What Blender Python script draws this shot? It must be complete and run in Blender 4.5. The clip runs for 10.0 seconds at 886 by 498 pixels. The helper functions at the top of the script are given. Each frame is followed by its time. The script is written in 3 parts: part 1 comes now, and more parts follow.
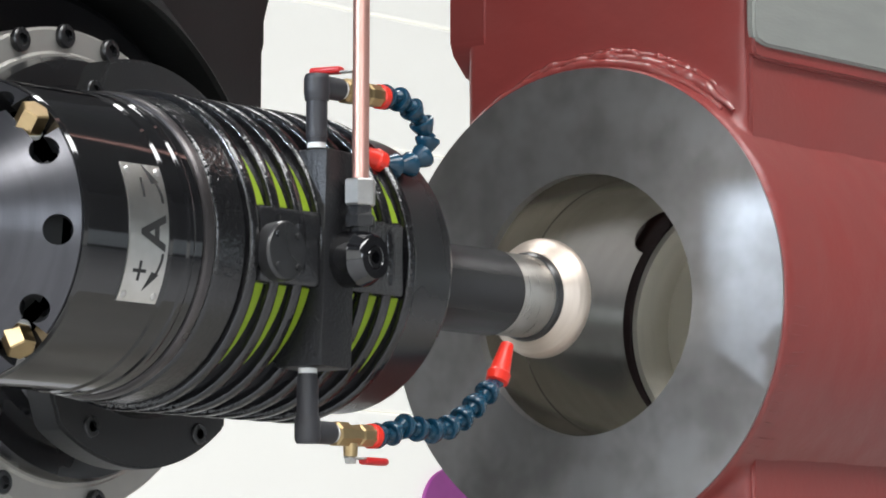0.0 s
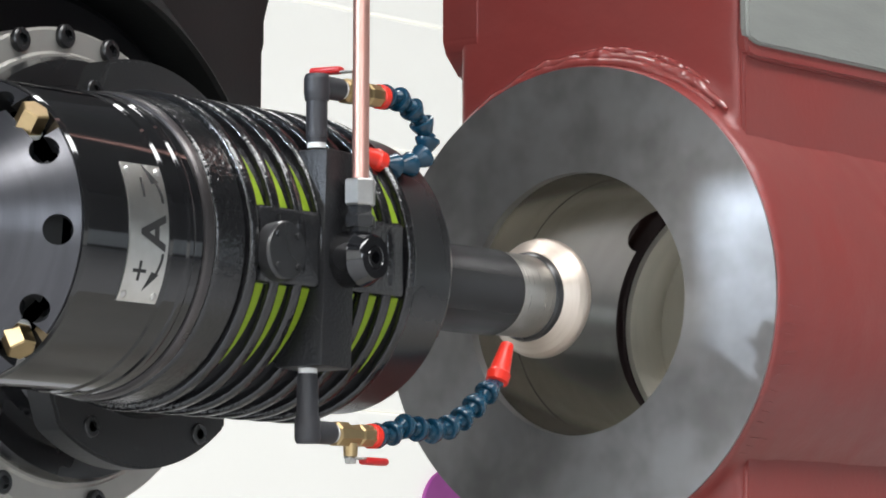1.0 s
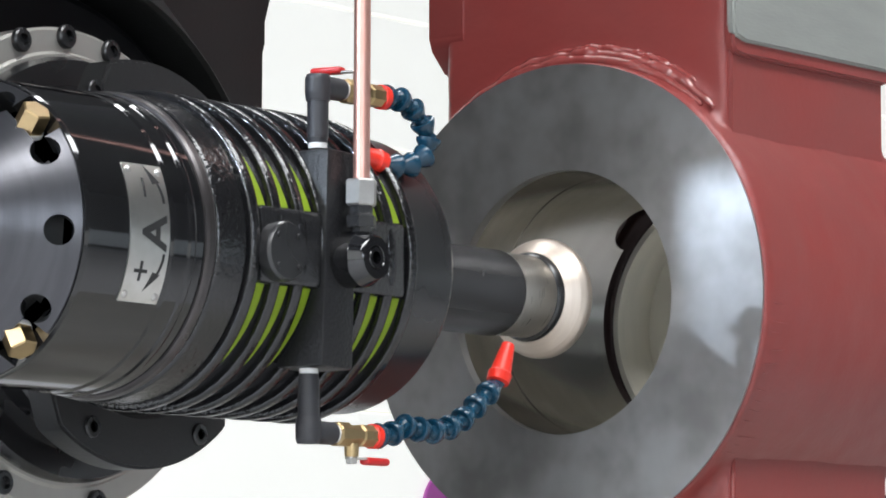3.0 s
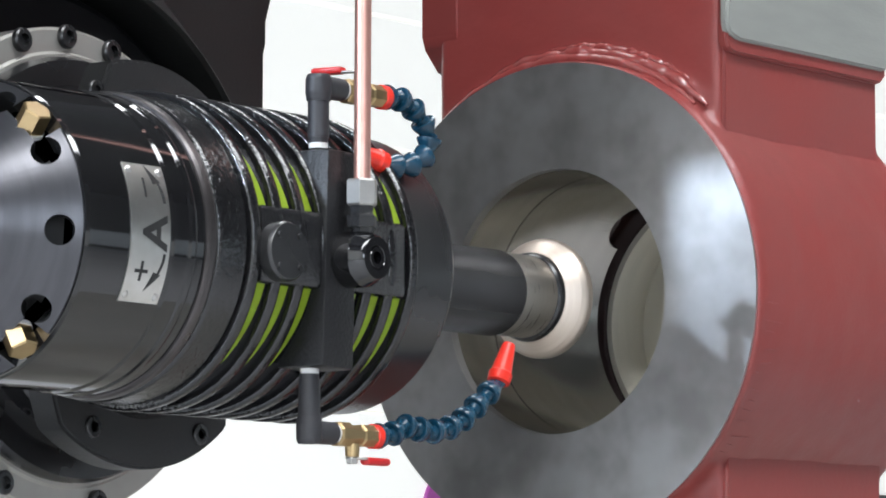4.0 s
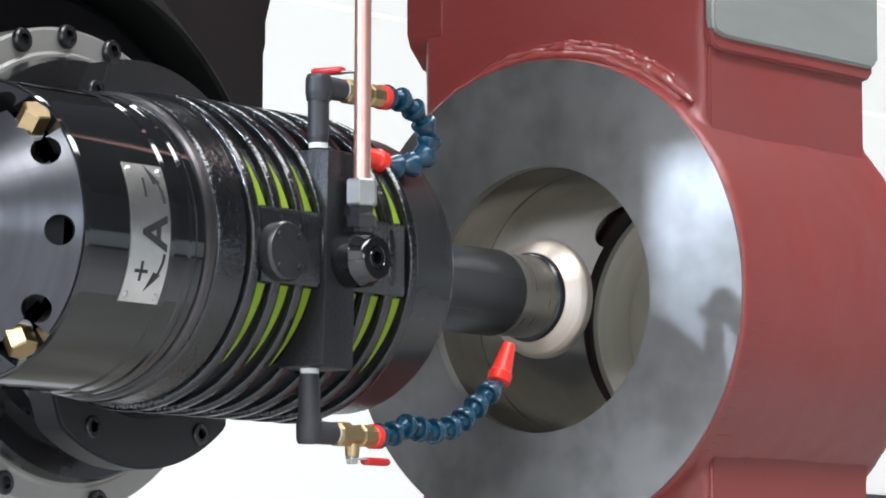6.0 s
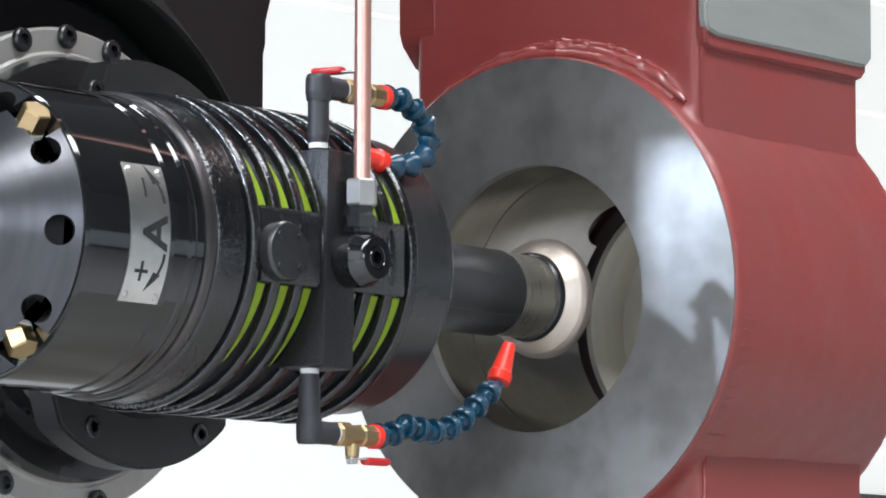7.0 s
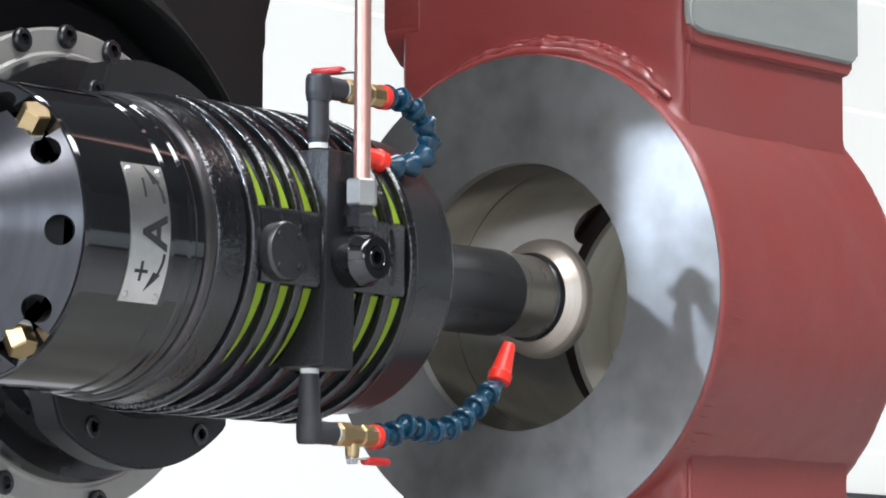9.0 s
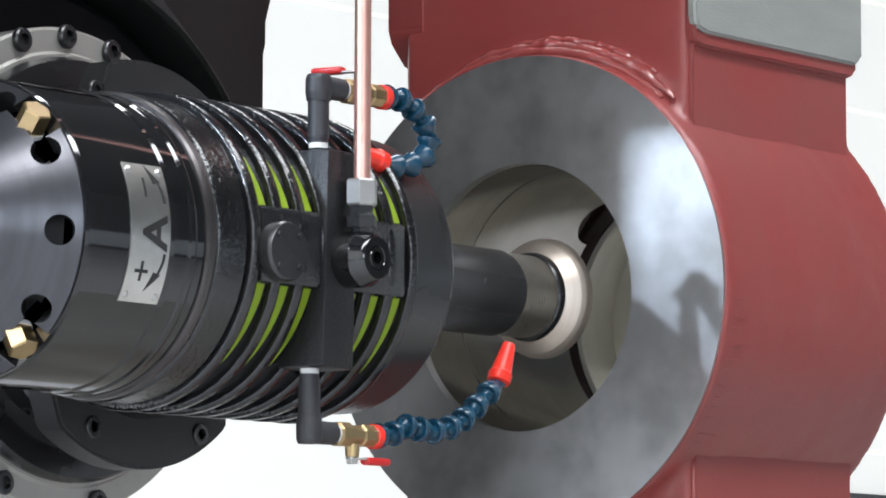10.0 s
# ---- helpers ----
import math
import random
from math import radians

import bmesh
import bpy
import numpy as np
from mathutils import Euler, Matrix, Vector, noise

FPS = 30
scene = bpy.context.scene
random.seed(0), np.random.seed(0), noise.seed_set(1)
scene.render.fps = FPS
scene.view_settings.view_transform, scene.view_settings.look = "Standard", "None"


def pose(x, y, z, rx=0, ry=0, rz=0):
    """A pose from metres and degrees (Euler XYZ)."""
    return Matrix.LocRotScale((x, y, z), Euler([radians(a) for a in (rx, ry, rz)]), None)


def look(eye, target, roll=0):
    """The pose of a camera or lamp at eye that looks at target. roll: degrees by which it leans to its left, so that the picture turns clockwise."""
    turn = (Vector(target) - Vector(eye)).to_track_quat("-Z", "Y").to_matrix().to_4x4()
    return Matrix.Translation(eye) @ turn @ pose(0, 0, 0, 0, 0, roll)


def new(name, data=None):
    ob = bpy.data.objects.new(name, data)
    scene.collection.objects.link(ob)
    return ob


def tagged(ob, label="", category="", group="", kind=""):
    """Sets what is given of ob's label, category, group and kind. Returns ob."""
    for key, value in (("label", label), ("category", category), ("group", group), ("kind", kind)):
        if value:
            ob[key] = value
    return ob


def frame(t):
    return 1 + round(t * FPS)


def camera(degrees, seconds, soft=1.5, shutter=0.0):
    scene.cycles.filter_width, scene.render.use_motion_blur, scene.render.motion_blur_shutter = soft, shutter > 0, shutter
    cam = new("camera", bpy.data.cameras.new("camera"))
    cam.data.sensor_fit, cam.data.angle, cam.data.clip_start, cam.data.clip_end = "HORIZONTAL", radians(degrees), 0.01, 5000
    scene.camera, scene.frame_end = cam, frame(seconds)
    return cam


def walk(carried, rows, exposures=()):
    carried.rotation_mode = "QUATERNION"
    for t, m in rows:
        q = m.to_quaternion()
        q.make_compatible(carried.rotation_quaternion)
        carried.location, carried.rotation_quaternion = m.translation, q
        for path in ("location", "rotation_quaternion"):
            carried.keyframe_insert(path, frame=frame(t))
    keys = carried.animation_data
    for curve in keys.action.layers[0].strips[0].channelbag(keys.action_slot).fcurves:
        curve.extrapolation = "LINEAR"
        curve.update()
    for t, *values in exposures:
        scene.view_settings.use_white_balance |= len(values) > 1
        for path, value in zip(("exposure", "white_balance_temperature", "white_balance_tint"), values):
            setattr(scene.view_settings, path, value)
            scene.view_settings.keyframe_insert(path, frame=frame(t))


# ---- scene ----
AZ = 1.503                      # height of the spindle axis
EYE = (-3.5, -2.5962, 1.1058)
AIM = (-0.1045, 0.0063, 1.5433)

cam = camera(11.908, 10.0, soft=1.9)
walk(cam, [(0.0, look(EYE, (-0.1033, 0.0051, 1.5430))), (2.4, look(EYE, (-0.1035, 0.0053, 1.5432))),
           (3.6, look(EYE, AIM)), (10.0, look(EYE, AIM))],
     [(0.0, 0.19, 6500, 10), (2.6, 0.26, 6400, 10), (4.0, 0.33, 6250, 10), (10.0, 0.33, 6200, 10)])

# ---- world and light ----
world = bpy.data.worlds.new("hall_sky")
scene.world = world
world.use_nodes = True
wt = world.node_tree
sky = wt.nodes.new("ShaderNodeTexSky")
sky.sky_type = "NISHITA"
sky.sun_disc = False
sky.sun_elevation, sky.sun_rotation = radians(50), radians(200)
wt.nodes["Background"].inputs["Strength"].default_value = 0.08
wt.links.new(sky.outputs["Color"], wt.nodes["Background"].inputs["Color"])


def area_lamp(name, m, sx, sy, power, tint=(1, 1, 1)):
    data = bpy.data.lights.new(name, "AREA")
    data.shape, data.size, data.size_y, data.energy, data.color = "RECTANGLE", sx, sy, power, tint
    ob = new(name, data)
    ob.matrix_basis = m
    return ob


area_lamp("skylight_lamp", look((-2.5, 2.0, 6.85), (-2.5, 2.0, 0)), 13, 1.6, 470, (0.97, 0.98, 1.0))
area_lamp("skylight_lamp", look((-2.5, -3.0, 6.85), (-2.5, -3.0, 0)), 13, 1.6, 470, (0.97, 0.98, 1.0))
area_lamp("window_lamp", look((-7.4, -8.9, 3.0), (-2.0, 0, 1.5)), 5.0, 2.6, 150, (0.86, 0.92, 1.0))
# added lamp, standing in for the unseen hard source that shadows the flange face
area_lamp("stand_in_beam_lamp", look((-9.60, 2.45, 5.7), (0, 0, 1.5)), 0.20, 0.20, 760, (0.72, 0.84, 1.0))


# ---- materials ----
def material(name, colour, rough=0.5, metal=0.0, spots=None, spot_scale=6.0, spot_amount=0.5, grain=0.0, grain_scale=300.0,
             rough_var=0.1, coat=0.0, stretch=(1, 1, 1), emit=0.0, spec=0.5, turned=0.0):
    m = bpy.data.materials.new(name)
    m.use_nodes = True
    nt = m.node_tree
    b = nt.nodes["Principled BSDF"]
    b.inputs["Metallic"].default_value = metal
    b.inputs["Coat Weight"].default_value = coat
    b.inputs["Coat Roughness"].default_value = 0.08
    b.inputs["Specular IOR Level"].default_value = spec
    tc = nt.nodes.new("ShaderNodeTexCoord")
    mp = nt.nodes.new("ShaderNodeMapping")
    mp.inputs["Scale"].default_value = stretch
    nt.links.new(tc.outputs["Object"], mp.inputs["Vector"])
    big = nt.nodes.new("ShaderNodeTexNoise")
    big.inputs["Scale"].default_value, big.inputs["Detail"].default_value = spot_scale, 3
    nt.links.new(mp.outputs["Vector"], big.inputs["Vector"])
    fine = nt.nodes.new("ShaderNodeTexNoise")
    fine.inputs["Scale"].default_value, fine.inputs["Detail"].default_value = grain_scale, 3
    nt.links.new(mp.outputs["Vector"], fine.inputs["Vector"])
    ramp = nt.nodes.new("ShaderNodeMapRange")
    ramp.interpolation_type = "SMOOTHERSTEP"
    ramp.inputs["From Min"].default_value, ramp.inputs["From Max"].default_value = 0.25, 0.78
    nt.links.new(big.outputs["Fac"], ramp.inputs["Value"])
    amount = nt.nodes.new("ShaderNodeMath")
    amount.operation = "MULTIPLY"
    amount.inputs[1].default_value = spot_amount
    nt.links.new(ramp.outputs["Result"], amount.inputs[0])
    mix = nt.nodes.new("ShaderNodeMix")
    mix.data_type = "RGBA"
    mix.inputs["A"].default_value = (*colour, 1)
    mix.inputs["B"].default_value = (*(spots or [c * 0.7 for c in colour]), 1)
    nt.links.new(amount.outputs[0], mix.inputs["Factor"])
    nt.links.new(mix.outputs["Result"], b.inputs["Base Color"])
    rr = nt.nodes.new("ShaderNodeMapRange")
    rr.inputs["To Min"].default_value, rr.inputs["To Max"].default_value = max(0.02, rough - rough_var), rough + rough_var
    nt.links.new(big.outputs["Fac"], rr.inputs["Value"])
    nt.links.new(rr.outputs["Result"], b.inputs["Roughness"])
    if grain:
        bump = nt.nodes.new("ShaderNodeBump")
        bump.inputs["Strength"].default_value, bump.inputs["Distance"].default_value = grain, 0.002
        nt.links.new(fine.outputs["Fac"], bump.inputs["Height"])
        nt.links.new(bump.outputs["Normal"], b.inputs["Normal"])
    if turned:
        tan = nt.nodes.new("ShaderNodeTangent")
        tan.direction_type, tan.axis = "RADIAL", "X"
        b.inputs["Anisotropic"].default_value = turned
        b.inputs["Anisotropic Rotation"].default_value = 0.25
        nt.links.new(tan.outputs["Tangent"], b.inputs["Tangent"])
    if emit:
        b.inputs["Emission Color"].default_value = (*colour, 1)
        b.inputs["Emission Strength"].default_value = emit
    return m


M = dict(
    gloss=material("black_gloss_paint", (0.006, 0.006, 0.007), 0.07, spots=(0.01, 0.01, 0.01), grain=0.012, grain_scale=60, rough_var=0.04, spec=0.85),
    cast=material("black_painted_casting", (0.008, 0.008, 0.009), 0.26, spots=(0.013, 0.013, 0.014), grain=0.3, grain_scale=330, rough_var=0.08, spec=0.8),
    block=material("black_crinkle_paint", (0.008, 0.008, 0.009), 0.42, spots=(0.012, 0.012, 0.013), grain=0.5, grain_scale=300, rough_var=0.08, spec=0.4),
    rib=material("black_rib_paint", (0.007, 0.007, 0.008), 0.14, spots=(0.012, 0.012, 0.012), grain=0.45, grain_scale=170, spec=0.7, rough_var=0.06),
    dark=material("black_oxide_steel", (0.012, 0.012, 0.013), 0.28, spots=(0.02, 0.02, 0.02), grain=0.05, spec=0.75),
    oxide=material("black_oxide_ground_steel", (0.022, 0.022, 0.023), 0.24, spots=(0.02, 0.02, 0.02), spot_scale=25, spec=0.35),
    # black for the walls of cut holes, whose shade is put into the colour
    matte=material("recess_shade_black", (0.006, 0.006, 0.006), 0.6, grain=0.1, grain_scale=200),
    ram=material("satin_black_machine_paint", (0.006, 0.006, 0.007), 0.42, spots=(0.009, 0.009, 0.009), grain=0.1, grain_scale=300, spot_scale=3, spec=0.06),
    hood=material("lighter_black_machine_paint", (0.009, 0.0096, 0.0096), 0.45, spots=(0.014, 0.015, 0.0145), grain=0.15, grain_scale=200, spot_scale=7, spec=0.35),
    silver=material("brushed_steel", (0.100, 0.100, 0.107), 0.34, metal=1.0, spots=(0.066, 0.066, 0.072), spot_scale=9, grain=0.03, grain_scale=60, stretch=(12, 1, 1), turned=0.5),
    plate=material("etched_aluminium", (0.66, 0.65, 0.62), 0.32, metal=1.0, spots=(0.5, 0.49, 0.45), spot_scale=40, grain=0.05),
    machined=material("machined_steel", (0.60, 0.60, 0.60), 0.41, metal=0.97, spots=(0.33, 0.32, 0.31), spot_scale=13, spot_amount=0.95, grain=0.08, grain_scale=25, rough_var=0.16, turned=0.5),
    bore=material("bored_steel", (0.40, 0.38, 0.35), 0.22, metal=0.97, spots=(0.31, 0.295, 0.27), spot_scale=10, spot_amount=0.4, rough_var=0.05, stretch=(6, 1, 1)),
    # bored steel made paler: light reaching the seat ring put into its colour
    seat=material("brightened_bored_steel", (0.74, 0.71, 0.62), 0.5, metal=0.15, spots=(0.62, 0.60, 0.52), spot_scale=12, grain=0.03, grain_scale=40, stretch=(6, 1, 1)),
    red=material("red_primer_paint", (0.228, 0.039, 0.035), 0.36, spots=(0.20, 0.056, 0.050), spot_scale=6, grain=0.14, grain_scale=120, rough_var=0.12, spec=0.5),
    wet_red=material("glossy_red_paint", (0.25, 0.042, 0.038), 0.22, spots=(0.20, 0.05, 0.045), spot_scale=30, grain=0.2, grain_scale=60, spec=0.9),
    # body red darkened: shade of the bore and cavity put into the colour
    inner=material("shaded_red_inner_paint", (0.035, 0.010, 0.009), 0.5, grain=0.2),
    grey=material("bare_cast_steel", (0.33, 0.34, 0.315), 0.5, metal=0.35, spots=(0.24, 0.25, 0.235), spot_scale=5, grain=0.15, grain_scale=80, stretch=(1, 1, 5)),
    brass=material("brass", (0.52, 0.38, 0.20), 0.32, metal=1.0, spots=(0.40, 0.29, 0.15), spot_scale=40, grain=0.04),
    copper=material("copper_tube", (0.78, 0.44, 0.37), 0.38, metal=0.9, spots=(0.7, 0.35, 0.27), spot_scale=20, grain=0.03),
    zinc=material("zinc_plated_steel", (0.55, 0.54, 0.52), 0.35, metal=0.9, spots=(0.4, 0.39, 0.37), spot_scale=60),
    rubber=material("black_nylon", (0.028, 0.028, 0.032), 0.45, grain=0.1),
    blue=material("blue_hose_plastic", (0.004, 0.036, 0.068), 0.25, spots=(0.006, 0.046, 0.082), spot_scale=60),
    orange=material("orange_red_plastic", (0.75, 0.03, 0.015), 0.35, spots=(0.65, 0.025, 0.012), spot_scale=60),
    handle=material("red_vinyl_grip", (0.5, 0.015, 0.015), 0.4),
    white=material("white_thread_tape", (0.75, 0.75, 0.73), 0.6),
    clamp=material("dark_grey_paint", (0.017, 0.0175, 0.018), 0.45, spots=(0.024, 0.024, 0.024), spot_scale=25, grain=0.12, grain_scale=300),
    yellow=material("lime_yellow_paint", (0.44, 0.60, 0.045), 0.45, spots=(0.38, 0.54, 0.03), spot_scale=30, grain=0.1),
    ring=material("ground_steel_ring", (0.40, 0.39, 0.36), 0.42, metal=0.6, spots=(0.34, 0.33, 0.305), spot_scale=20),
    bright=material("polished_cutter_steel", (0.66, 0.58, 0.50), 0.45, metal=0.9, spots=(0.58, 0.50, 0.43), spot_scale=20, stretch=(20, 1, 1)),
    shank=material("ground_steel_shank", (0.62, 0.6, 0.56), 0.3, metal=1.0, spots=(0.5, 0.48, 0.44), spot_scale=20, spot_amount=0.25, stretch=(20, 1, 1)),
    bead=material("rubbed_steel_edge", (0.10, 0.092, 0.092), 0.32, metal=0.8, spots=(0.05, 0.047, 0.047), spot_scale=30, grain=0.1),
    ink=material("black_print", (0.015, 0.015, 0.015), 0.5),
    wall=material("white_wall_sheet", (0.75, 0.75, 0.72), 0.6, spots=(0.68, 0.68, 0.66), spot_scale=0.6),
    # white wall sheet; the strong light on it is put in as emission
    pane=material("glowing_white_sheet", (0.86, 0.85, 0.80), 0.5, emit=0.48, spots=(0.92, 0.92, 0.88), spot_scale=0.5, spot_amount=0.3),
    # dim emission added to brighten what the black head reflects
    panel=material("dim_glow_sheet", (0.62, 0.68, 0.72), 0.5, emit=0.25, spots=(0.52, 0.58, 0.62), spot_scale=0.7, spot_amount=0.6),
    # window: glowing lens of the added wall lamp
    window=material("added_lamp_lens", (0.82, 0.9, 1.0), 0.3, emit=9.0),
    haze=material("shaded_window_pane", (0.82, 0.9, 1.0), 0.3, emit=1.6),
    lamp=material("skylight_diffuser", (1, 0.98, 0.95), 0.4, emit=5.0),
    roof=material("grey_roof_sheet", (0.085, 0.088, 0.092), 0.6, spots=(0.065, 0.066, 0.068), spot_scale=0.4),
    floor=material("grey_concrete", (0.40, 0.40, 0.405), 0.5, spots=(0.31, 0.315, 0.32), spot_scale=0.7, grain=0.1),
    table=material("machine_table_paint", (0.30, 0.29, 0.26), 0.4, metal=0.0),
    purple=material("magenta_plastic", (0.45, 0.07, 0.38), 0.4),
)


# ---- mesh helpers ----
def part(name, bm, mat, parent=None, label="", smooth=40, m=None):
    """Links a bmesh as one mesh object under a thing or a part."""
    me = bpy.data.meshes.new(name)
    bmesh.ops.recalc_face_normals(bm, faces=bm.faces)
    bm.to_mesh(me)
    bm.free()
    if mat is not None:
        me.materials.append(mat)
    if smooth:
        for p in me.polygons:
            p.use_smooth = True
        me.set_sharp_from_angle(angle=radians(smooth))
    ob = new(name, me)
    if parent is not None:
        ob.parent = parent
    if m is not None:
        ob.matrix_basis = m
    if label:
        ob["label"] = label
    return ob


def thing(name, label, category, at=(0, 0, 0), group=""):
    ob = new(name)
    ob.location = at
    ob.empty_display_size = 0.05
    return tagged(ob, label, category, group)


def lathe(profile, n=72, close=False, bm=None, m=None, a0=0.0, a1=360.0):
    """Turns (x, r) pairs about the X axis; angle 0 faces -Y, 90 faces up."""
    bm = bm or bmesh.new()
    tight = []
    for (xa, ra), (xb, rb) in zip(profile, profile[1:]):
        tight.append((xa, ra))
        d = math.hypot(xb - xa, rb - ra)
        if n > 12 and d > 0.0045:                 # loops close to the ends keep long runs flat
            for k in (0.0009 / d, 1 - 0.0009 / d):
                tight.append((xa + (xb - xa) * k, ra + (rb - ra) * k))
    profile = tight + [profile[-1]]
    full = a1 - a0 >= 359.9
    count = n if full else n + 1
    rings = []
    for x, r in profile:
        if r < 1e-6:
            rings.append([bm.verts.new((x, 0, 0))])
        else:
            rings.append([bm.verts.new((x, -r * math.cos(a), r * math.sin(a)))
                          for a in (radians(a0 + (a1 - a0) * k / n) for k in range(count))])
    pairs = list(zip(rings, rings[1:])) + ([(rings[-1], rings[0])] if close else [])
    for p, q in pairs:
        for k in range(n):
            j = (k + 1) % count
            if len(p) == 1 and len(q) == 1:
                continue
            if len(p) == 1:
                bm.faces.new((p[0], q[k], q[j]))
            elif len(q) == 1:
                bm.faces.new((p[k], p[j], q[0]))
            else:
                bm.faces.new((p[k], p[j], q[j], q[k]))
    if m is not None:
        bmesh.ops.transform(bm, matrix=m, verts=[v for r in rings for v in r])
    return bm


def along(p, q):
    """A pose at p whose X axis points to q."""
    return Matrix.Translation(p) @ (Vector(q) - Vector(p)).to_track_quat("X", "Z").to_matrix().to_4x4()


def box(x0, x1, y0, y1, z0, z1, bevel=0.0, segments=2, bm=None):
    bm = bm or bmesh.new()
    made = bmesh.ops.create_cube(bm, size=1.0)["verts"]
    for v in made:
        v.co = Vector(((x0 + x1) / 2 + v.co.x * (x1 - x0), (y0 + y1) / 2 + v.co.y * (y1 - y0), (z0 + z1) / 2 + v.co.z * (z1 - z0)))
    if bevel:
        edges = list({e for v in made for e in v.link_edges})
        bmesh.ops.bevel(bm, geom=edges, offset=bevel, segments=segments, affect="EDGES", profile=0.5)
    return bm


def prism(outline, depth, bm=None):
    """A flat outline in x, z, given thickness in y from 0 to depth."""
    bm = bm or bmesh.new()
    low = [bm.verts.new((x, 0, z)) for x, z in outline]
    top = [bm.verts.new((x, depth, z)) for x, z in outline]
    bm.faces.new(low)
    bm.faces.new(top[::-1])
    for k in range(len(low)):
        j = (k + 1) % len(low)
        bm.faces.new((low[k], top[k], top[j], low[j]))
    return bm


def hexnut(across, x0, x1, chamfer=0.0015):
    r = across / math.sqrt(3)
    return lathe([(x0, 0), (x0, r - chamfer), (x0 + chamfer, r), (x1 - chamfer, r), (x1, r - chamfer), (x1, 0)], n=6)


def solve_modifiers(ob):
    """Bakes the modifiers of ob into its mesh."""
    bpy.context.view_layer.update()
    dg = bpy.context.evaluated_depsgraph_get()
    me = bpy.data.meshes.new_from_object(ob.evaluated_get(dg))
    ob.modifiers.clear()
    ob.data = me
    return ob


def carve(ob, cutters, operation="DIFFERENCE", mat=None):
    """Cuts the given meshes out of ob (or joins them to it) and throws them away."""
    made = []
    for bm in cutters:
        c = part("cutter", bm, mat, smooth=0)
        c.matrix_basis = ob.matrix_basis if ob.parent is None else ob.parent.matrix_basis @ ob.matrix_basis
        md = ob.modifiers.new("cut", "BOOLEAN")
        md.operation, md.object, md.solver = operation, c, "EXACT"
        md.material_mode = "TRANSFER" if mat else "INDEX"
        made.append(c)
    solve_modifiers(ob)
    for c in made:
        bpy.data.objects.remove(c)
    return ob


def shade(ob, angle=40):
    for p in ob.data.polygons:
        p.use_smooth = True
    ob.data.set_sharp_from_angle(angle=radians(angle))
    return ob


# ---- hall ----
def hall():
    x0, x1, y0, y1, h = -10.0, 14.0, -9.0, 8.0, 7.0
    tagged(part("floor", box(x0, x1, y0, y1, -0.2, 0.0), M["floor"], smooth=0), "grey concrete workshop floor", "floor", kind="structure")
    tagged(part("ceiling", box(x0, x1, y0, y1, h, h + 0.2), M["roof"], smooth=0), "grey sheet roof over the workshop", "ceiling", kind="structure")
    tagged(part("wall_west", box(x0 - 0.3, x0, y0, y1, 0, h), M["wall"], smooth=0), "grey sheet wall of the workshop", "wall", kind="structure")
    tagged(part("wall_east", box(x1, x1 + 0.3, y0, y1, 0, h), M["wall"], smooth=0), "white sheet wall of the workshop", "wall", kind="structure")
    tagged(part("wall_south", box(x0, x1, y0 - 0.3, y0, 0, h), M["roof"], smooth=0), "grey sheet wall of the workshop", "wall", kind="structure")
    wall = tagged(part("wall_north", box(x0, x1, y1, y1 + 0.3, 0, h), M["wall"], smooth=0), "white panelled wall with a glow added to its sheets", "wall", kind="structure")
    z = 0.05
    while z < h - 0.2:
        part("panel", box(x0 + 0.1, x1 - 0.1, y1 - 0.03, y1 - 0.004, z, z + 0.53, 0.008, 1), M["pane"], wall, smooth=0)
        z += 0.536
    # unidentified round magenta thing, set on the wall as a flat disc
    sign = thing("round_disc", "round magenta disc on the white panelled wall, standing in for an unidentified thing", "sign", (10.32, y1 - 0.03, 1.80))
    part("board", lathe([(0, 0), (0, 0.175), (0.012, 0.18), (0.02, 0.175), (0.02, 0)], n=48, m=along((0, 0, 0), (0, -1, 0))), M["purple"], sign)
    tray = thing("cable_tray", "dark grey cable tray along the white wall", "cable tray", (13.1, y1 - 0.03, 1.975))
    part("channel", box(0, 0.85, -0.06, 0, -0.012, 0.012, 0.003, 1), M["roof"], tray)
    for y in (2.0, -3.0):
        t = thing("skylight", "long frosted skylight strip in the roof", "skylight", (-2.5, y, h), group="skylights")
        part("diffuser", box(-6.5, 6.5, -0.8, 0.8, -0.03, -0.004), M["lamp"], t, smooth=0)
        for s in (-1, 1):
            part("frame", box(-6.6, 6.6, s * 0.86 - 0.05, s * 0.86 + 0.05, -0.08, 0), M["roof"], t, smooth=0)
    for name, b in (("dado_south", box(x0 + 0.06, 3.9, y0 + 0.004, y0 + 0.05, 0.0, 1.55)), ("dado_east", box(x1 - 0.05, x1 - 0.004, y0 + 0.06, y1 - 0.06, 0.0, 2.7))):
        tagged(part(name, b, M["wall"], smooth=0), "white painted lower wall of the workshop", "wall", kind="structure")
    # unseen glowing strip, added for the reflections in the boring head
    tagged(part("added_glow_panel", box(3.95, x1 - 0.06, y0 + 0.004, y0 + 0.05, 0.3, 2.0), M["panel"], smooth=0), "low glowing panel added to the workshop wall", "wall panel", kind="structure")
    # unseen fixture, made up to hold the stand-in lamp
    lamp = thing("floodlight", "small white light added high on the workshop wall, standing in for an unseen source", "floodlight", (x0, 2.45, 5.7))
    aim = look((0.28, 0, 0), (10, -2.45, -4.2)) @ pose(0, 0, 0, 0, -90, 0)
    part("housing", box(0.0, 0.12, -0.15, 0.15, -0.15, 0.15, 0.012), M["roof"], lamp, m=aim)
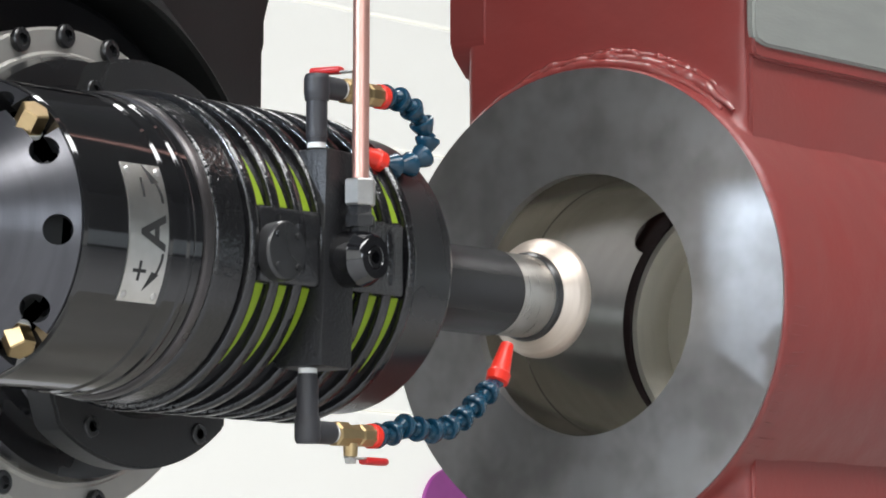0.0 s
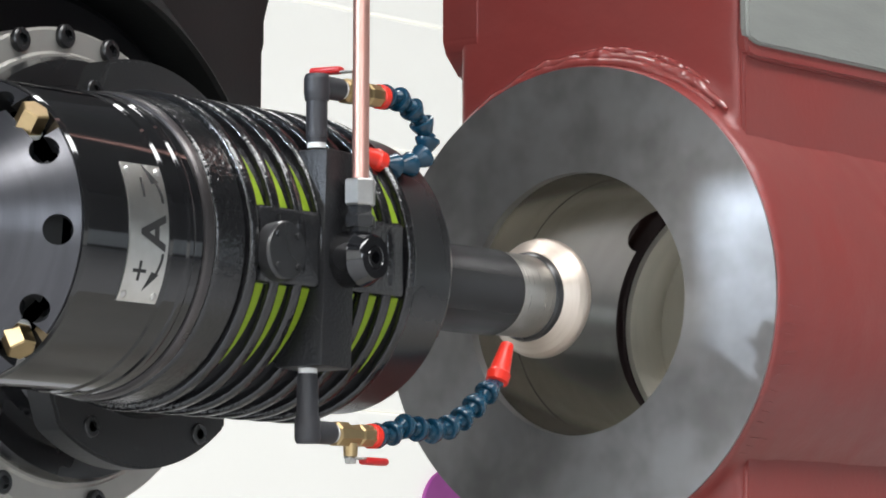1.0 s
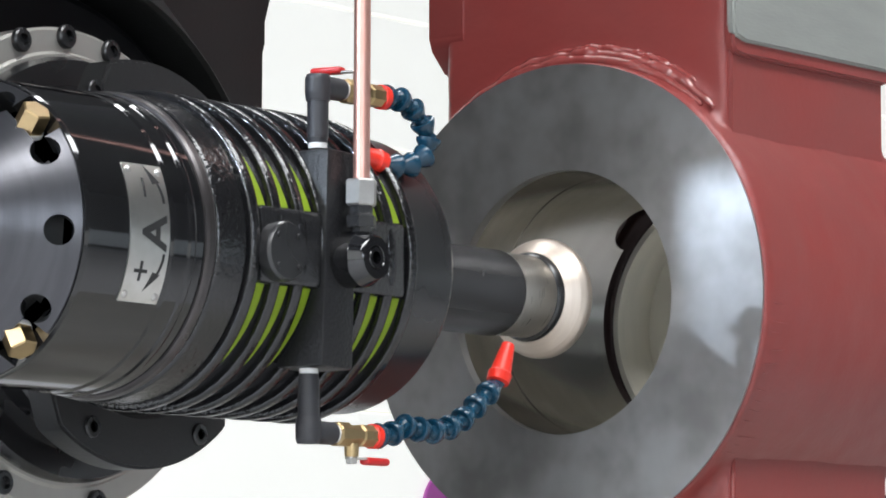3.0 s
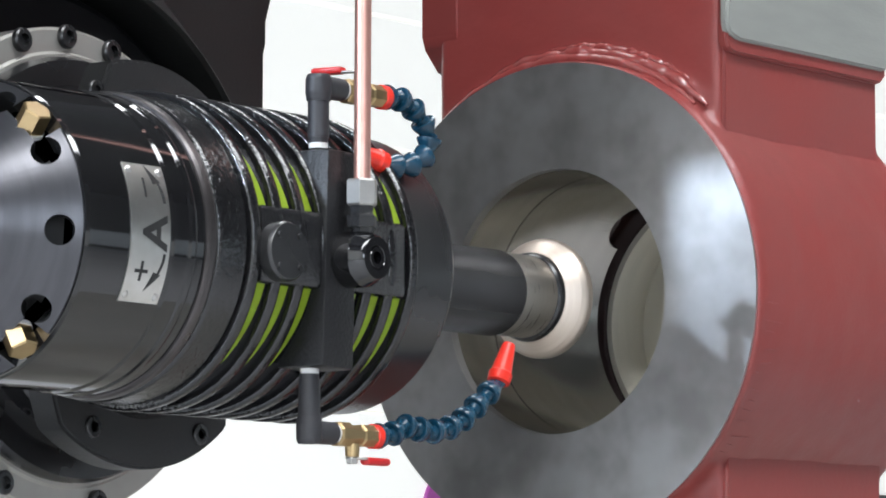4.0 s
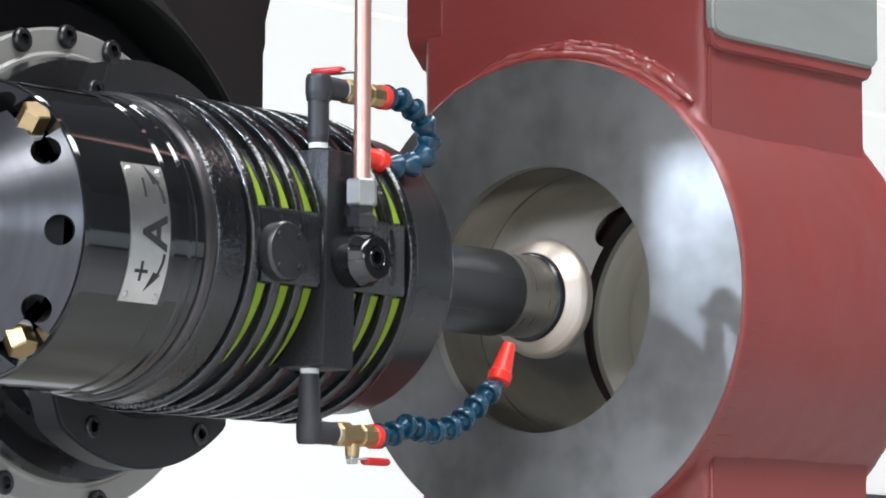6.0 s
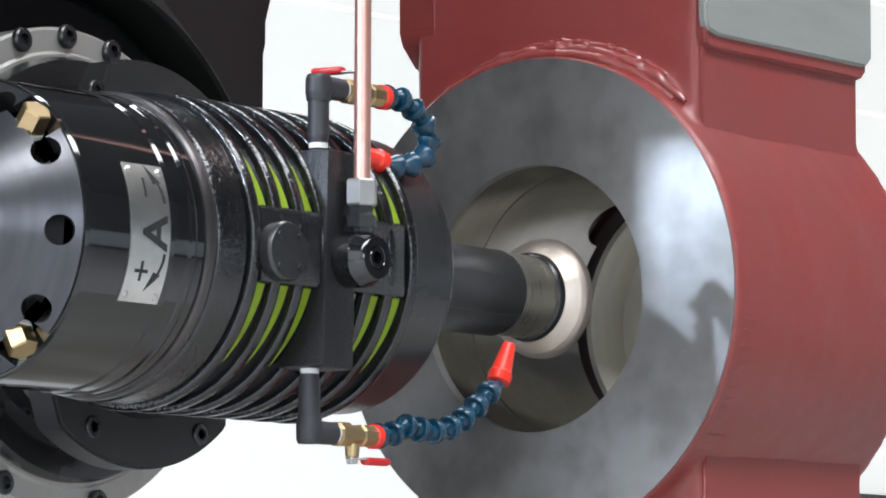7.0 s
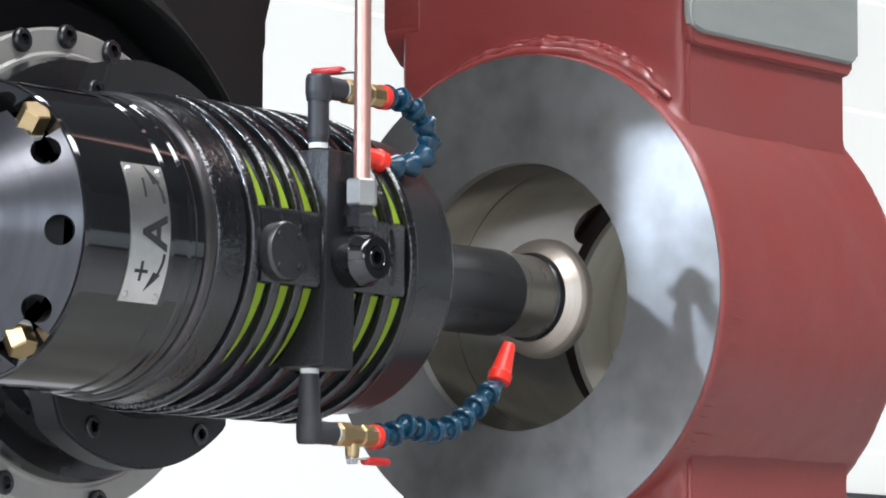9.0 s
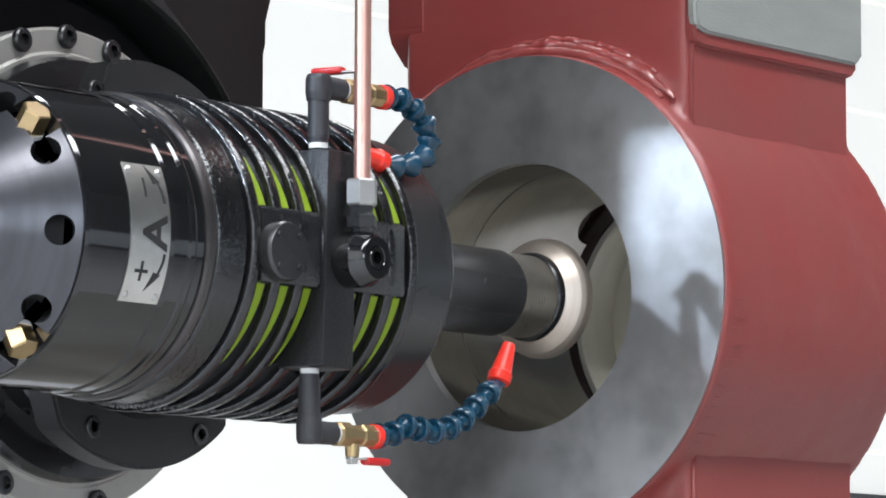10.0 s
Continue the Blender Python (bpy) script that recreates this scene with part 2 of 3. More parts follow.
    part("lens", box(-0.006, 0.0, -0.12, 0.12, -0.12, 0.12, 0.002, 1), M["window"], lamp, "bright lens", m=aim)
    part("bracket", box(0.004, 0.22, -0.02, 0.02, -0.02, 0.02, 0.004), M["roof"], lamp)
    w = tagged(thing("window_1", "wide daylit workshop window", "window", (-7.4, y0, 3.0)), kind="structure")
    part("pane", box(-2.5, 2.5, 0.004, 0.03, -1.3, 1.3), M["haze"], w, smooth=0)
    for x in (-2.55, 0.0, 2.55):
        part("window_frame", box(x - 0.05, x + 0.05, 0.004, 0.08, -1.4, 1.4), M["wall"], w, smooth=0)


# ---- workpiece ----
def valve_body():
    t = thing("valve_body", "red painted cast steel valve body with machined flange face", "valve body", (0.0, 0.0, AZ))
    body = part("body", lathe([(0.0045, 0), (0.0045, 0.2530), (0.006, 0.2535), (0.350, 0.2520), (0.358, 0.244), (0.358, 0)], n=128), M["red"], t)
    fillets = []
    for mid in (90, -90):
        fillets.append(lathe([(0.008, 0.2490), (0.012, 0.2525), (0.018, 0.2545), (0.025, 0.2590), (0.030, 0.2660), (0.034, 0.2760), (0.060, 0.2760), (0.060, 0.2400), (0.008, 0.2400)], n=60, close=True, a0=mid - 39, a1=mid + 39))
        for a in (mid - 39, mid + 39):
            ring = fillets[-1]
            flat = [v for v in ring.verts if abs(math.degrees(math.atan2(v.co.z, -v.co.y)) - a) < 0.1]
            ring.faces.new(sorted(flat, key=lambda v: v.index))
    carve(body, [box(0.032, 0.340, -0.186, 0.177, -0.62, 0.62)] + fillets, "UNION")
    carve(body, [lathe([(-0.05, 0), (-0.05, 0.149), (0.357, 0.149), (0.370, 0.149), (0.370, 0)], n=96),
                 lathe([(0.268, 0), (0.268, 0.165), (0.304, 0.165), (0.304, 0)], n=96), box(0.250, 0.312, -0.10, 0.10, -0.30, 0.30, 0.01, 2)])
    md = body.modifiers.new("cast", "REMESH")
    md.mode, md.voxel_size = "VOXEL", 0.005
    md = body.modifiers.new("soft", "SMOOTH")
    md.factor, md.iterations = 0.5, 6
    solve_modifiers(body)
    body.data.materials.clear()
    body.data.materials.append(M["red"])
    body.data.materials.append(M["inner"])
    # faces inside the bore and cavity take the darkened red
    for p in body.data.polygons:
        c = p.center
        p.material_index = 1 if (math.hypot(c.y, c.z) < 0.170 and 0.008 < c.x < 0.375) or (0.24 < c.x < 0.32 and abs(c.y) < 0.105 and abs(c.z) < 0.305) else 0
    count = len(body.data.vertices)                # uneven cast skin
    co, no = np.empty(count * 3), np.empty(count * 3)
    body.data.vertices.foreach_get("co", co)
    body.data.vertices.foreach_get("normal", no)
    co, no = co.reshape(-1, 3), no.reshape(-1, 3)
    lift = np.array([0.0015 * noise.noise(Vector(p) * 12) + 0.0006 * noise.noise(Vector(p) * 40) if p[1] ** 2 + p[2] ** 2 > 0.0289 and p[0] > 0.012 else 0.0 for p in co.tolist()])
    body.data.vertices.foreach_set("co", (co + no * lift[:, None]).ravel())
    body.data.update()
    shade(body, 70)
    part("flange_face", lathe([(0.0, 0.1390), (0.0, 0.1400), (0.0, 0.2500), (0.0, 0.2510), (0.006, 0.2490), (0.012, 0.2470), (0.012, 0.1390)], n=160, close=True), M["machined"], t,
         "grey machined steel sealing face")
    sleeve = part("bore_sleeve", lathe([(0.0122, 0.1396), (0.079, 0.1396), (0.081, 0.139), (0.272, 0.139), (0.272, 0.1455), (0.0122, 0.1455)], n=128, close=True),
         M["bore"], t, "freshly bored steel surface")
    c, q = math.cos(radians(53)), math.sin(radians(53))
    carve(sleeve, [lathe([(0.10, 0), (0.10, 0.038), (0.20, 0.038), (0.20, 0)], n=48, m=along((0.272, 0, 0), (0.272, c, q)))])
    shade(sleeve, 35)
    # the back lip down to 0.090 is added to limit light from behind
    part("seat_ring", lathe([(0.300, 0.1455), (0.300, 0.139), (0.362, 0.139), (0.364, 0.090), (0.368, 0.090), (0.368, 0.1455)], n=128, close=True), M["seat"], t, "bored steel seat ring")
    for z in (1, -1):
        for s in (-1, 1):
            if s < 0:                                   # red pad, its rim and the bare face on it
                layers = (("side_pad", 0.182, 0.1905, [(0.036, 0.14), (0.333, 0.14), (0.333, 0.58), (0.036, 0.58)], M["red"], ""),
                          ("pad_rim", 0.184, 0.1965, [(0.031, 0.262), (0.036, 0.252), (0.050, 0.249), (0.332, 0.249), (0.343, 0.257), (0.343, 0.58), (0.031, 0.58)], M["red"], ""),
                          ("pad_face", 0.1885, 0.2005, [(0.028, 0.278), (0.032, 0.268), (0.050, 0.263), (0.336, 0.263), (0.349, 0.272), (0.349, 0.58), (0.028, 0.58)], M["grey"], "bare grey steel pad face"))
            else:
                layers = (("side_pad", 0.150, 0.201, [(0.030, 0.300), (0.036, 0.285), (0.060, 0.262), (0.338, 0.262), (0.349, 0.288), (0.349, 0.58), (0.030, 0.58)], M["red"], ""),)
            for name, inner, outer, outline, mat, label in layers:
                y0, y1 = sorted((s * inner, s * outer))
                pad = prism(outline, y1 - y0)
                bmesh.ops.transform(pad, matrix=Matrix.Translation((0, y0, 0)) @ Matrix.Diagonal((1, 1, z, 1)), verts=pad.verts)
                bmesh.ops.bevel(pad, geom=pad.edges[:], offset=0.003, segments=3, affect="EDGES")
                part(name, pad, mat, t, label)
    # paint-covered weld runs over the flange
    rng = random.Random(5)
    for r, x, a0, a1, thick in ((0.2560, 0.019, 50, 136, 0.0072), (0.2625, 0.026, 48, 118, 0.0085), (0.2690, 0.032, 56, 100, 0.0060)):
        bm = bmesh.new()
        rings = []
        for i in range(121):
            u = i / 120
            a = radians(a0 + (a1 - a0) * u)
            wob = noise.noise(Vector((i * 0.11, r * 90, 0)))
            rr, xx = r + 0.0022 * wob, x + 0.003 * noise.noise(Vector((i * 0.08, 7, r * 50)))
            th = thick * min(1.0, 4 * u + 0.3, 4 * (1 - u) + 0.3) * (1 + 0.3 * noise.noise(Vector((i * 0.2, 3, r * 70)))) * (0.97 + 0.06 * rng.random())
            row = []
            for k in range(10):
                b = 2 * math.pi * k / 10
                q = rr + th * math.cos(b)
                row.append(bm.verts.new((xx + th * math.sin(b), -q * math.cos(a), q * math.sin(a))))
            rings.append(row)
        for p, q in zip(rings, rings[1:]):
            for k in range(10):
                bm.faces.new((p[k], p[(k + 1) % 10], q[(k + 1) % 10], q[k]))
        bm.faces.new(rings[0])
        bm.faces.new(rings[-1][::-1])
        part("weld_run", bm, M["wet_red"], t, "red painted weld run", smooth=80)
    # fine wrinkles in the paint behind the flange
    bm = bmesh.new()
    for k in range(22):
        a, x, r = radians(-44 + 3.1 * k + rng.uniform(-1.2, 1.2)), 0.014 + rng.uniform(0, 0.008), 0.0003 + rng.uniform(0, 0.0003)
        length = rng.uniform(0.010, 0.034)
        ridge = [(0.0, 0.0002), (length * 0.2, r), (length * 0.6, r * 0.8), (length, 0.0002)]
        lathe(ridge, n=8, bm=bm, m=Matrix.Translation((x, -0.2532 * math.cos(a), 0.2532 * math.sin(a))) @ Matrix.Rotation(rng.uniform(-0.12, 0.12), 4, "Y"))
    tagged(part("paint_wrinkles", bm, M["red"], t, "wrinkled red paint"), kind="stuff")
    return t


# ---- boring head ----
def boring_head():
    t = thing("boring_head", "glossy black ribbed boring head on a swivel mount", "boring head", (0.0, 0.0, AZ))
    # rear cone of bare steel with drilled holes and plug recesses
    cap = part("rear_cap", lathe([(-0.900, 0), (-0.900, 0.028), (-0.7970, 0.1335), (-0.7950, 0.1335), (-0.785, 0.1325), (-0.785, 0)], n=128), M["silver"], t, "bare steel rear cone")
    holes = []
    for a in (101, 66.2, 31.4, -3.9, -39.1, -74, -109):
        c, s = math.cos(radians(a)), math.sin(radians(a))
        p = Vector((-0.8110, -0.1192 * c, 0.1192 * s))
        n = Vector((-0.707, -0.707 * c, 0.707 * s))
        holes.append(lathe([(-0.032, 0), (-0.032, 0.0135), (0.05, 0.0135), (0.05, 0)], n=28, m=along(p, p + n)))
    for a in (48.5, -56.0):
        notch = box(-0.021, 0.060, -0.0215, 0.0215, -0.0235, 0.0235)
        bmesh.ops.transform(notch, matrix=along((-0.7885, -0.1185, 0), (-0.8095, -0.1395, 0)), verts=notch.verts)
        bmesh.ops.transform(notch, matrix=Matrix.Rotation(-radians(a), 4, "X"), verts=notch.verts)
        holes.append(notch)
    carve(cap, holes, mat=M["matte"])
    shade(cap, 35)
    for a in (48.5, -56.0):
        m = Matrix.Rotation(-radians(a), 4, "X") @ along((-0.8040, -0.1120, 0), (-0.8160, -0.2000, 0))
        plug = part("hex_plug", hexnut(0.0240, 0.0, 0.0215), M["brass"], t, "brass hexagon plug", smooth=25, m=m)
        part("washer", lathe([(-0.002, 0), (-0.002, 0.0145), (0.0015, 0.0145), (0.0015, 0)], n=32), M["white"], plug)
    # smooth section with name plate, stepped bead and the ribbed casting
    part("front_sleeve", lathe([(-0.7955, 0.12), (-0.7955, 0.1350), (-0.790, 0.1360), (-0.684, 0.1360), (-0.681, 0.1375), (-0.662, 0.1375), (-0.660, 0.1390),
                                (-0.654, 0.1390), (-0.652, 0.1378), (-0.640, 0.1378), (-0.640, 0.12)], n=160), M["gloss"], t)
    part("bead", lathe([(-0.641, 0.13), (-0.640, 0.1395), (-0.637, 0.1412), (-0.630, 0.1415), (-0.627, 0.1400), (-0.626, 0.13)], n=160), M["bead"], t, "rubbed steel bead")
    prof = [(-0.627, 0.12), (-0.627, 0.1395), (-0.624, 0.1425), (-0.590, 0.1435)]
    for k in range(8):
        c = -0.580 + 0.033 * k
        prof += [(c - 0.0066, 0.1405), (c - 0.0060, 0.1462), (c - 0.0050, 0.1480), (c - 0.0025, 0.1489), (c + 0.0025, 0.1489), (c + 0.0050, 0.1480), (c + 0.0060, 0.1462), (c + 0.0064, 0.1400)]
    prof += [(-0.340, 0.1375), (-0.336, 0.1375), (-0.336, 0.12)]
    part("ribbed_housing", lathe(prof, n=192), M["rib"], t, "black painted casting with round ribs", smooth=50)
    part("front_collar", lathe([(-0.338, 0.12), (-0.338, 0.1365), (-0.335, 0.1380), (-0.275, 0.1362), (-0.270, 0.1335), (-0.268, 0.128), (-0.268, 0.0)], n=160), M["dark"], t, "dark steel front collar")
    # lime paint left in the bottoms of the grooves
    for k in (0, 1, 2, 4, 5, 6):
        c = -0.580 + 0.033 * k
        for a, b in ((13, 40), (-15, -56)):
            bm = bmesh.new()
            rows = []
            for i in range(37):
                u = i / 36
                ang = radians(a + (b - a) * u)
                w = 0.0118 * (1 - u) ** 0.65
                x0 = c + 0.0145
                rows.append([bm.verts.new((x, -0.1411 * math.cos(ang), 0.1411 * math.sin(ang))) for x in (x0 - 0.002, x0 - 0.002 + max(w, 0.0005))])
            for p, q in zip(rows, rows[1:]):
                bm.faces.new((p[0], p[1], q[1], q[0]))
            bmesh.ops.solidify(bm, geom=bm.faces[:], thickness=0.001)
            part("groove_paint", bm, M["yellow"], t, "lime yellow painted groove")
    # flat boss on the side, with cap and plug
    part("side_boss", box(-0.572, -0.360, -0.1465, -0.115, -0.037, 0.034, 0.005, 2), M["cast"], t, "rough cast boss")
    capd = part("cover", lathe([(0, 0), (0, 0.0275), (0.012, 0.0275), (0.0145, 0.0255), (0.0145, 0)], n=48), M["dark"], t, "round black cover", m=along((-0.550, -0.146, -0.008), (-0.550, -1, -0.008)))
    for k in range(4):
        a = radians(45 + 90 * k)
        part("screw", lathe([(0.0140, 0), (0.0140, 0.0032), (0.0165, 0.0028), (0.0165, 0)], n=12, m=pose(0, 0.0200 * math.cos(a), 0.0200 * math.sin(a))), M["dark"], capd)
    block = part("manifold", box(-0.0225, 0.0225, -0.151, -0.095, -0.101, 0.101, 0.003, 2), M["block"], t, "black painted manifold block", m=pose(-0.4640, 0, -0.008, 0, 2.0, 0))
    plug = part("plug", lathe([(0.0, 0), (0.0, 0.0265), (0.028, 0.0265), (0.040, 0.0215), (0.042, 0.0195), (0.042, 0.0115), (0.0405, 0.0105), (0.042, 0.0095), (0.042, 0.0060), (0.032, 0.0055), (0.032, 0)], n=48),
                M["gloss"], t, "round black check valve", m=along((-0.4530, -0.143, -0.008), (-0.4530, -1, -0.008)))
    # number plate: curved, with rivets and the axis marks
    plate = part("name_plate", lathe([(-0.738, 0.1358), (-0.738, 0.1370), (-0.6865, 0.1370), (-0.6865, 0.1358)], n=30, close=True, a0=-28, a1=25), M["plate"], t, "aluminium axis plate with black marks")
    for x in (-0.732, -0.6925):
        for a in (-25.2, 22.2):
            part("rivet", lathe([(0.1365, 0), (0.1365, 0.0038), (0.1380, 0.0036), (0.1390, 0.002), (0.1393, 0)], n=14, m=Matrix.Translation((x, 0, 0)) @ Matrix.Rotation(-radians(a), 4, "X") @ along((0, 0, 0), (0, -1, 0))), M["zinc"], plate)

    def mark(shape, name):
        # shape: outlines in (u along the plate upward, v towards the rear), metres
        bm = bmesh.new()
        for pts in shape:
            bm.faces.new([bm.verts.new((u, v, 0)) for u, v in pts])
        bmesh.ops.triangulate(bm, faces=bm.faces[:])
        bmesh.ops.subdivide_edges(bm, edges=bm.edges[:], cuts=3, use_grid_fill=True)
        top = bmesh.ops.extrude_face_region(bm, geom=bm.faces[:])["geom"]
        for v in (g for g in top if isinstance(g, bmesh.types.BMVert)):
            v.co.z = 0.0004
        for v in bm.verts:
            u, w, h = v.co
            a, r = u / 0.137, 0.13695 + h
            v.co = (-0.7122 - w, -r * math.cos(a), r * math.sin(a))
        part(name, bm, M["ink"], plate)

    def bar(u0, u1, v0, v1):
        return [(u0, v0), (u1, v0), (u1, v1), (u0, v1)]

    mark([bar(-0.0470, -0.0290, 0.0060, 0.0092), bar(-0.0396, -0.0364, -0.0010, 0.0160)], "plus_sign")
    mark([bar(0.0280, 0.046, 0.0030, 0.0056)], "minus_sign")
    text = bpy.data.curves.new("letter", "FONT")
    text.body, text.size, text.align_x, text.offset = "A", 0.045, "CENTER", 0.0011
    text.resolution_u = 6
    tmp = new("letter", text)
    bpy.context.view_layer.update()
    me = bpy.data.meshes.new_from_object(tmp.evaluated_get(bpy.context.evaluated_depsgraph_get()))
    bpy.data.objects.remove(tmp)
    bm = bmesh.new()
    bm.from_mesh(me)
    bmesh.ops.subdivide_edges(bm, edges=bm.edges[:], cuts=2, use_grid_fill=True)
    for v in bm.verts:
        u, w = v.co.x - 0.003, v.co.y - 0.0175
        a, r = u / 0.137, 0.1373
        v.co = (-0.7090 - w, -r * math.cos(a), r * math.sin(a))
    part("letter", bm, M["ink"], plate, smooth=0)
    for s in (1, -1):
        o = 0.0015
        shaft = [[(s * u0 + o, v0), (s * u1 + o, v1), (s * u1 + o, v1 - 0.003), (s * u0 + o, v0 - 0.003)]
                 for u0, v0, u1, v1 in ((0.0225, -0.0180, 0.0290, -0.0175), (0.0290, -0.0175, 0.0355, -0.0155), (0.0355, -0.0155, 0.0420, -0.0125))]
        mark(shaft + [[(s * 0.0395 + o, -0.0085), (s * 0.0575 + o, -0.0015), (s * 0.0415 + o, -0.0185)]], "arrow")
    return t


def swivel_mount():
    t = thing("swivel_mount", "black swivel mount with bolted steel ring carrying the boring head", "machine mount", (-0.45, 0.0, AZ + 0.004))
    q = Matrix.Rotation(radians(90), 4, "Z")     # turned axis lies along Y

    def disc(name, profile, mat, label="", n=120, top=False):
        return part(name, lathe(profile, n=n, m=q, a1=180.0 if top else 360.0), mat, t, label)
    disc("neck", [(0.02, 0), (0.02, 0.140), (0.11, 0.150), (0.150, 0.172), (0.19, 0.180), (0.19, 0)], M["gloss"])
    disc("inner_ring", [(0.185, 0.10), (0.185, 0.204), (0.195, 0.208), (0.215, 0.208), (0.215, 0.1)], M["dark"])
    ring = disc("bolt_ring", [(0.2, 0.15), (0.2, 0.211), (0.203, 0.214), (0.203, 0.235), (0.206, 0.238), (0.24, 0.238), (0.24, 0.15)], M["ring"], "pale ground steel ring")
    for a in (-67, -50.5, -34, -17.8, -1.5, 14.9, 60, 120, 169, 203, 236, 270):
        a = radians(a)
        p = (0.2290 * math.sin(a), 0.203, 0.2290 * math.cos(a))
        s = part("socket_screw", lathe([(0, 0), (0, 0.0120), (0.0045, 0.0120), (0.006, 0.0105), (0.006, 0.0065), (0.001, 0.0065), (0.001, 0)], n=24), M["dark"], ring, m=along(p, (p[0], -1, p[2])))
    disc("housing", [(0.235, 0.1), (0.235, 0.274), (0.240, 0.281), (0.246, 0.284), (0.42, 0.284), (0.42, 0)], M["ram"], "round black housing", top=True)
    disc("pocket_lip", [(0.32, 0.290), (0.197, 0.2955), (0.192, 0.2985), (0.195, 0.302), (0.31, 0.405), (0.42, 0.418)], M["hood"], "round black lip", top=True)
    for z in (1, -1):
        arc = [(0.1975 * math.cos(radians(a)), 0.1975 * math.sin(radians(a))) for a in range(50, 107 if z > 0 else 127, 3)]
        seg = prism([(0.127, 0.125)] + arc + [(-0.080 if z > 0 else -0.127, 0.125)], 0.034)
        bmesh.ops.transform(seg, matrix=Matrix.Translation((0, 0.105, 0)) @ Matrix.Diagonal((1, 1, z, 1)), verts=seg.verts)
        bmesh.ops.bevel(seg, geom=seg.edges[:], offset=0.003, segments=2, affect="EDGES")
        clamp = part("clamp_segment", seg, M["clamp"], t, "dark grey clamp segment")
        for x in (-0.070, 0.085):
            part("cap_screw", lathe([(0, 0), (0, 0.0105), (0.003, 0.0105), (0.004, 0.0095), (0.004, 0.0055), (0.001, 0.0055), (0.001, 0)], n=24), M["dark"], clamp, m=along((x, 0.106, z * 0.160), (x, -1, z * 0.160)))
    # the ram's unseen rear is drawn out to -1.12 to shade the flange face
    ram = prism([(-1.12, 0.0), (0.416, 0.0), (0.418, 0.285), (0.446, 0.37), (0.446, 1.9), (-1.12, 1.9)], 0.5)
    bmesh.ops.transform(ram, matrix=Matrix.Translation((0, 0.28, 0)), verts=ram.verts)
    bmesh.ops.bevel(ram, geom=ram.edges[:], offset=0.03, segments=4, affect="EDGES")
    part("ram", ram, M["hood"], t, "heavy black machine ram")
    # unseen block, added to cast the upper shadow edge on the flange face
    part("shade_block", box(-0.95, -0.75, -0.35, 0.285, 0.735, 1.00, 0.02), M["ram"], t, "unseen black block added to shade the flange face")
    return t


def machine_column():
    t = thing("machine_column", "black upright column of the boring machine", "machine column", (-0.75, 1.3, 0))
    part("post", box(-0.5, 0.5, -0.53, 0.5, 0, 3.6, 0.03), M["ram"], t)
    return t


# ---- spindle ----
def spindle():
    t = thing("spindle", "turning spindle with black sleeve and polished cutter disc", "spindle", (0.0, 0.0, AZ + 0.001))
    part("sleeve", lathe([(-0.275, 0), (-0.275, 0.0445), (-0.031, 0.0445), (-0.028, 0.0432), (-0.028, 0)], n=96), M["oxide"], t, "black oxide spindle sleeve")
    part("shank", lathe([(-0.030, 0), (-0.030, 0.0428), (0.028, 0.0428), (0.030, 0.041), (0.030, 0)], n=96), M["shank"], t, "bare steel shank")
    part("groove", lathe([(0.026, 0), (0.026, 0.0435), (0.028, 0.0455), (0.040, 0.0475), (0.040, 0)], n=96), M["dark"], t)
    part("cutter_disc", lathe([(0.034, 0), (0.034, 0.0470), (0.036, 0.0490), (0.046, 0.0585), (0.051, 0.0615), (0.055, 0.0625), (0.060, 0.0625), (0.062, 0.060), (0.062, 0)], n=96), M["bright"], t, "polished steel cutter disc")
    return t


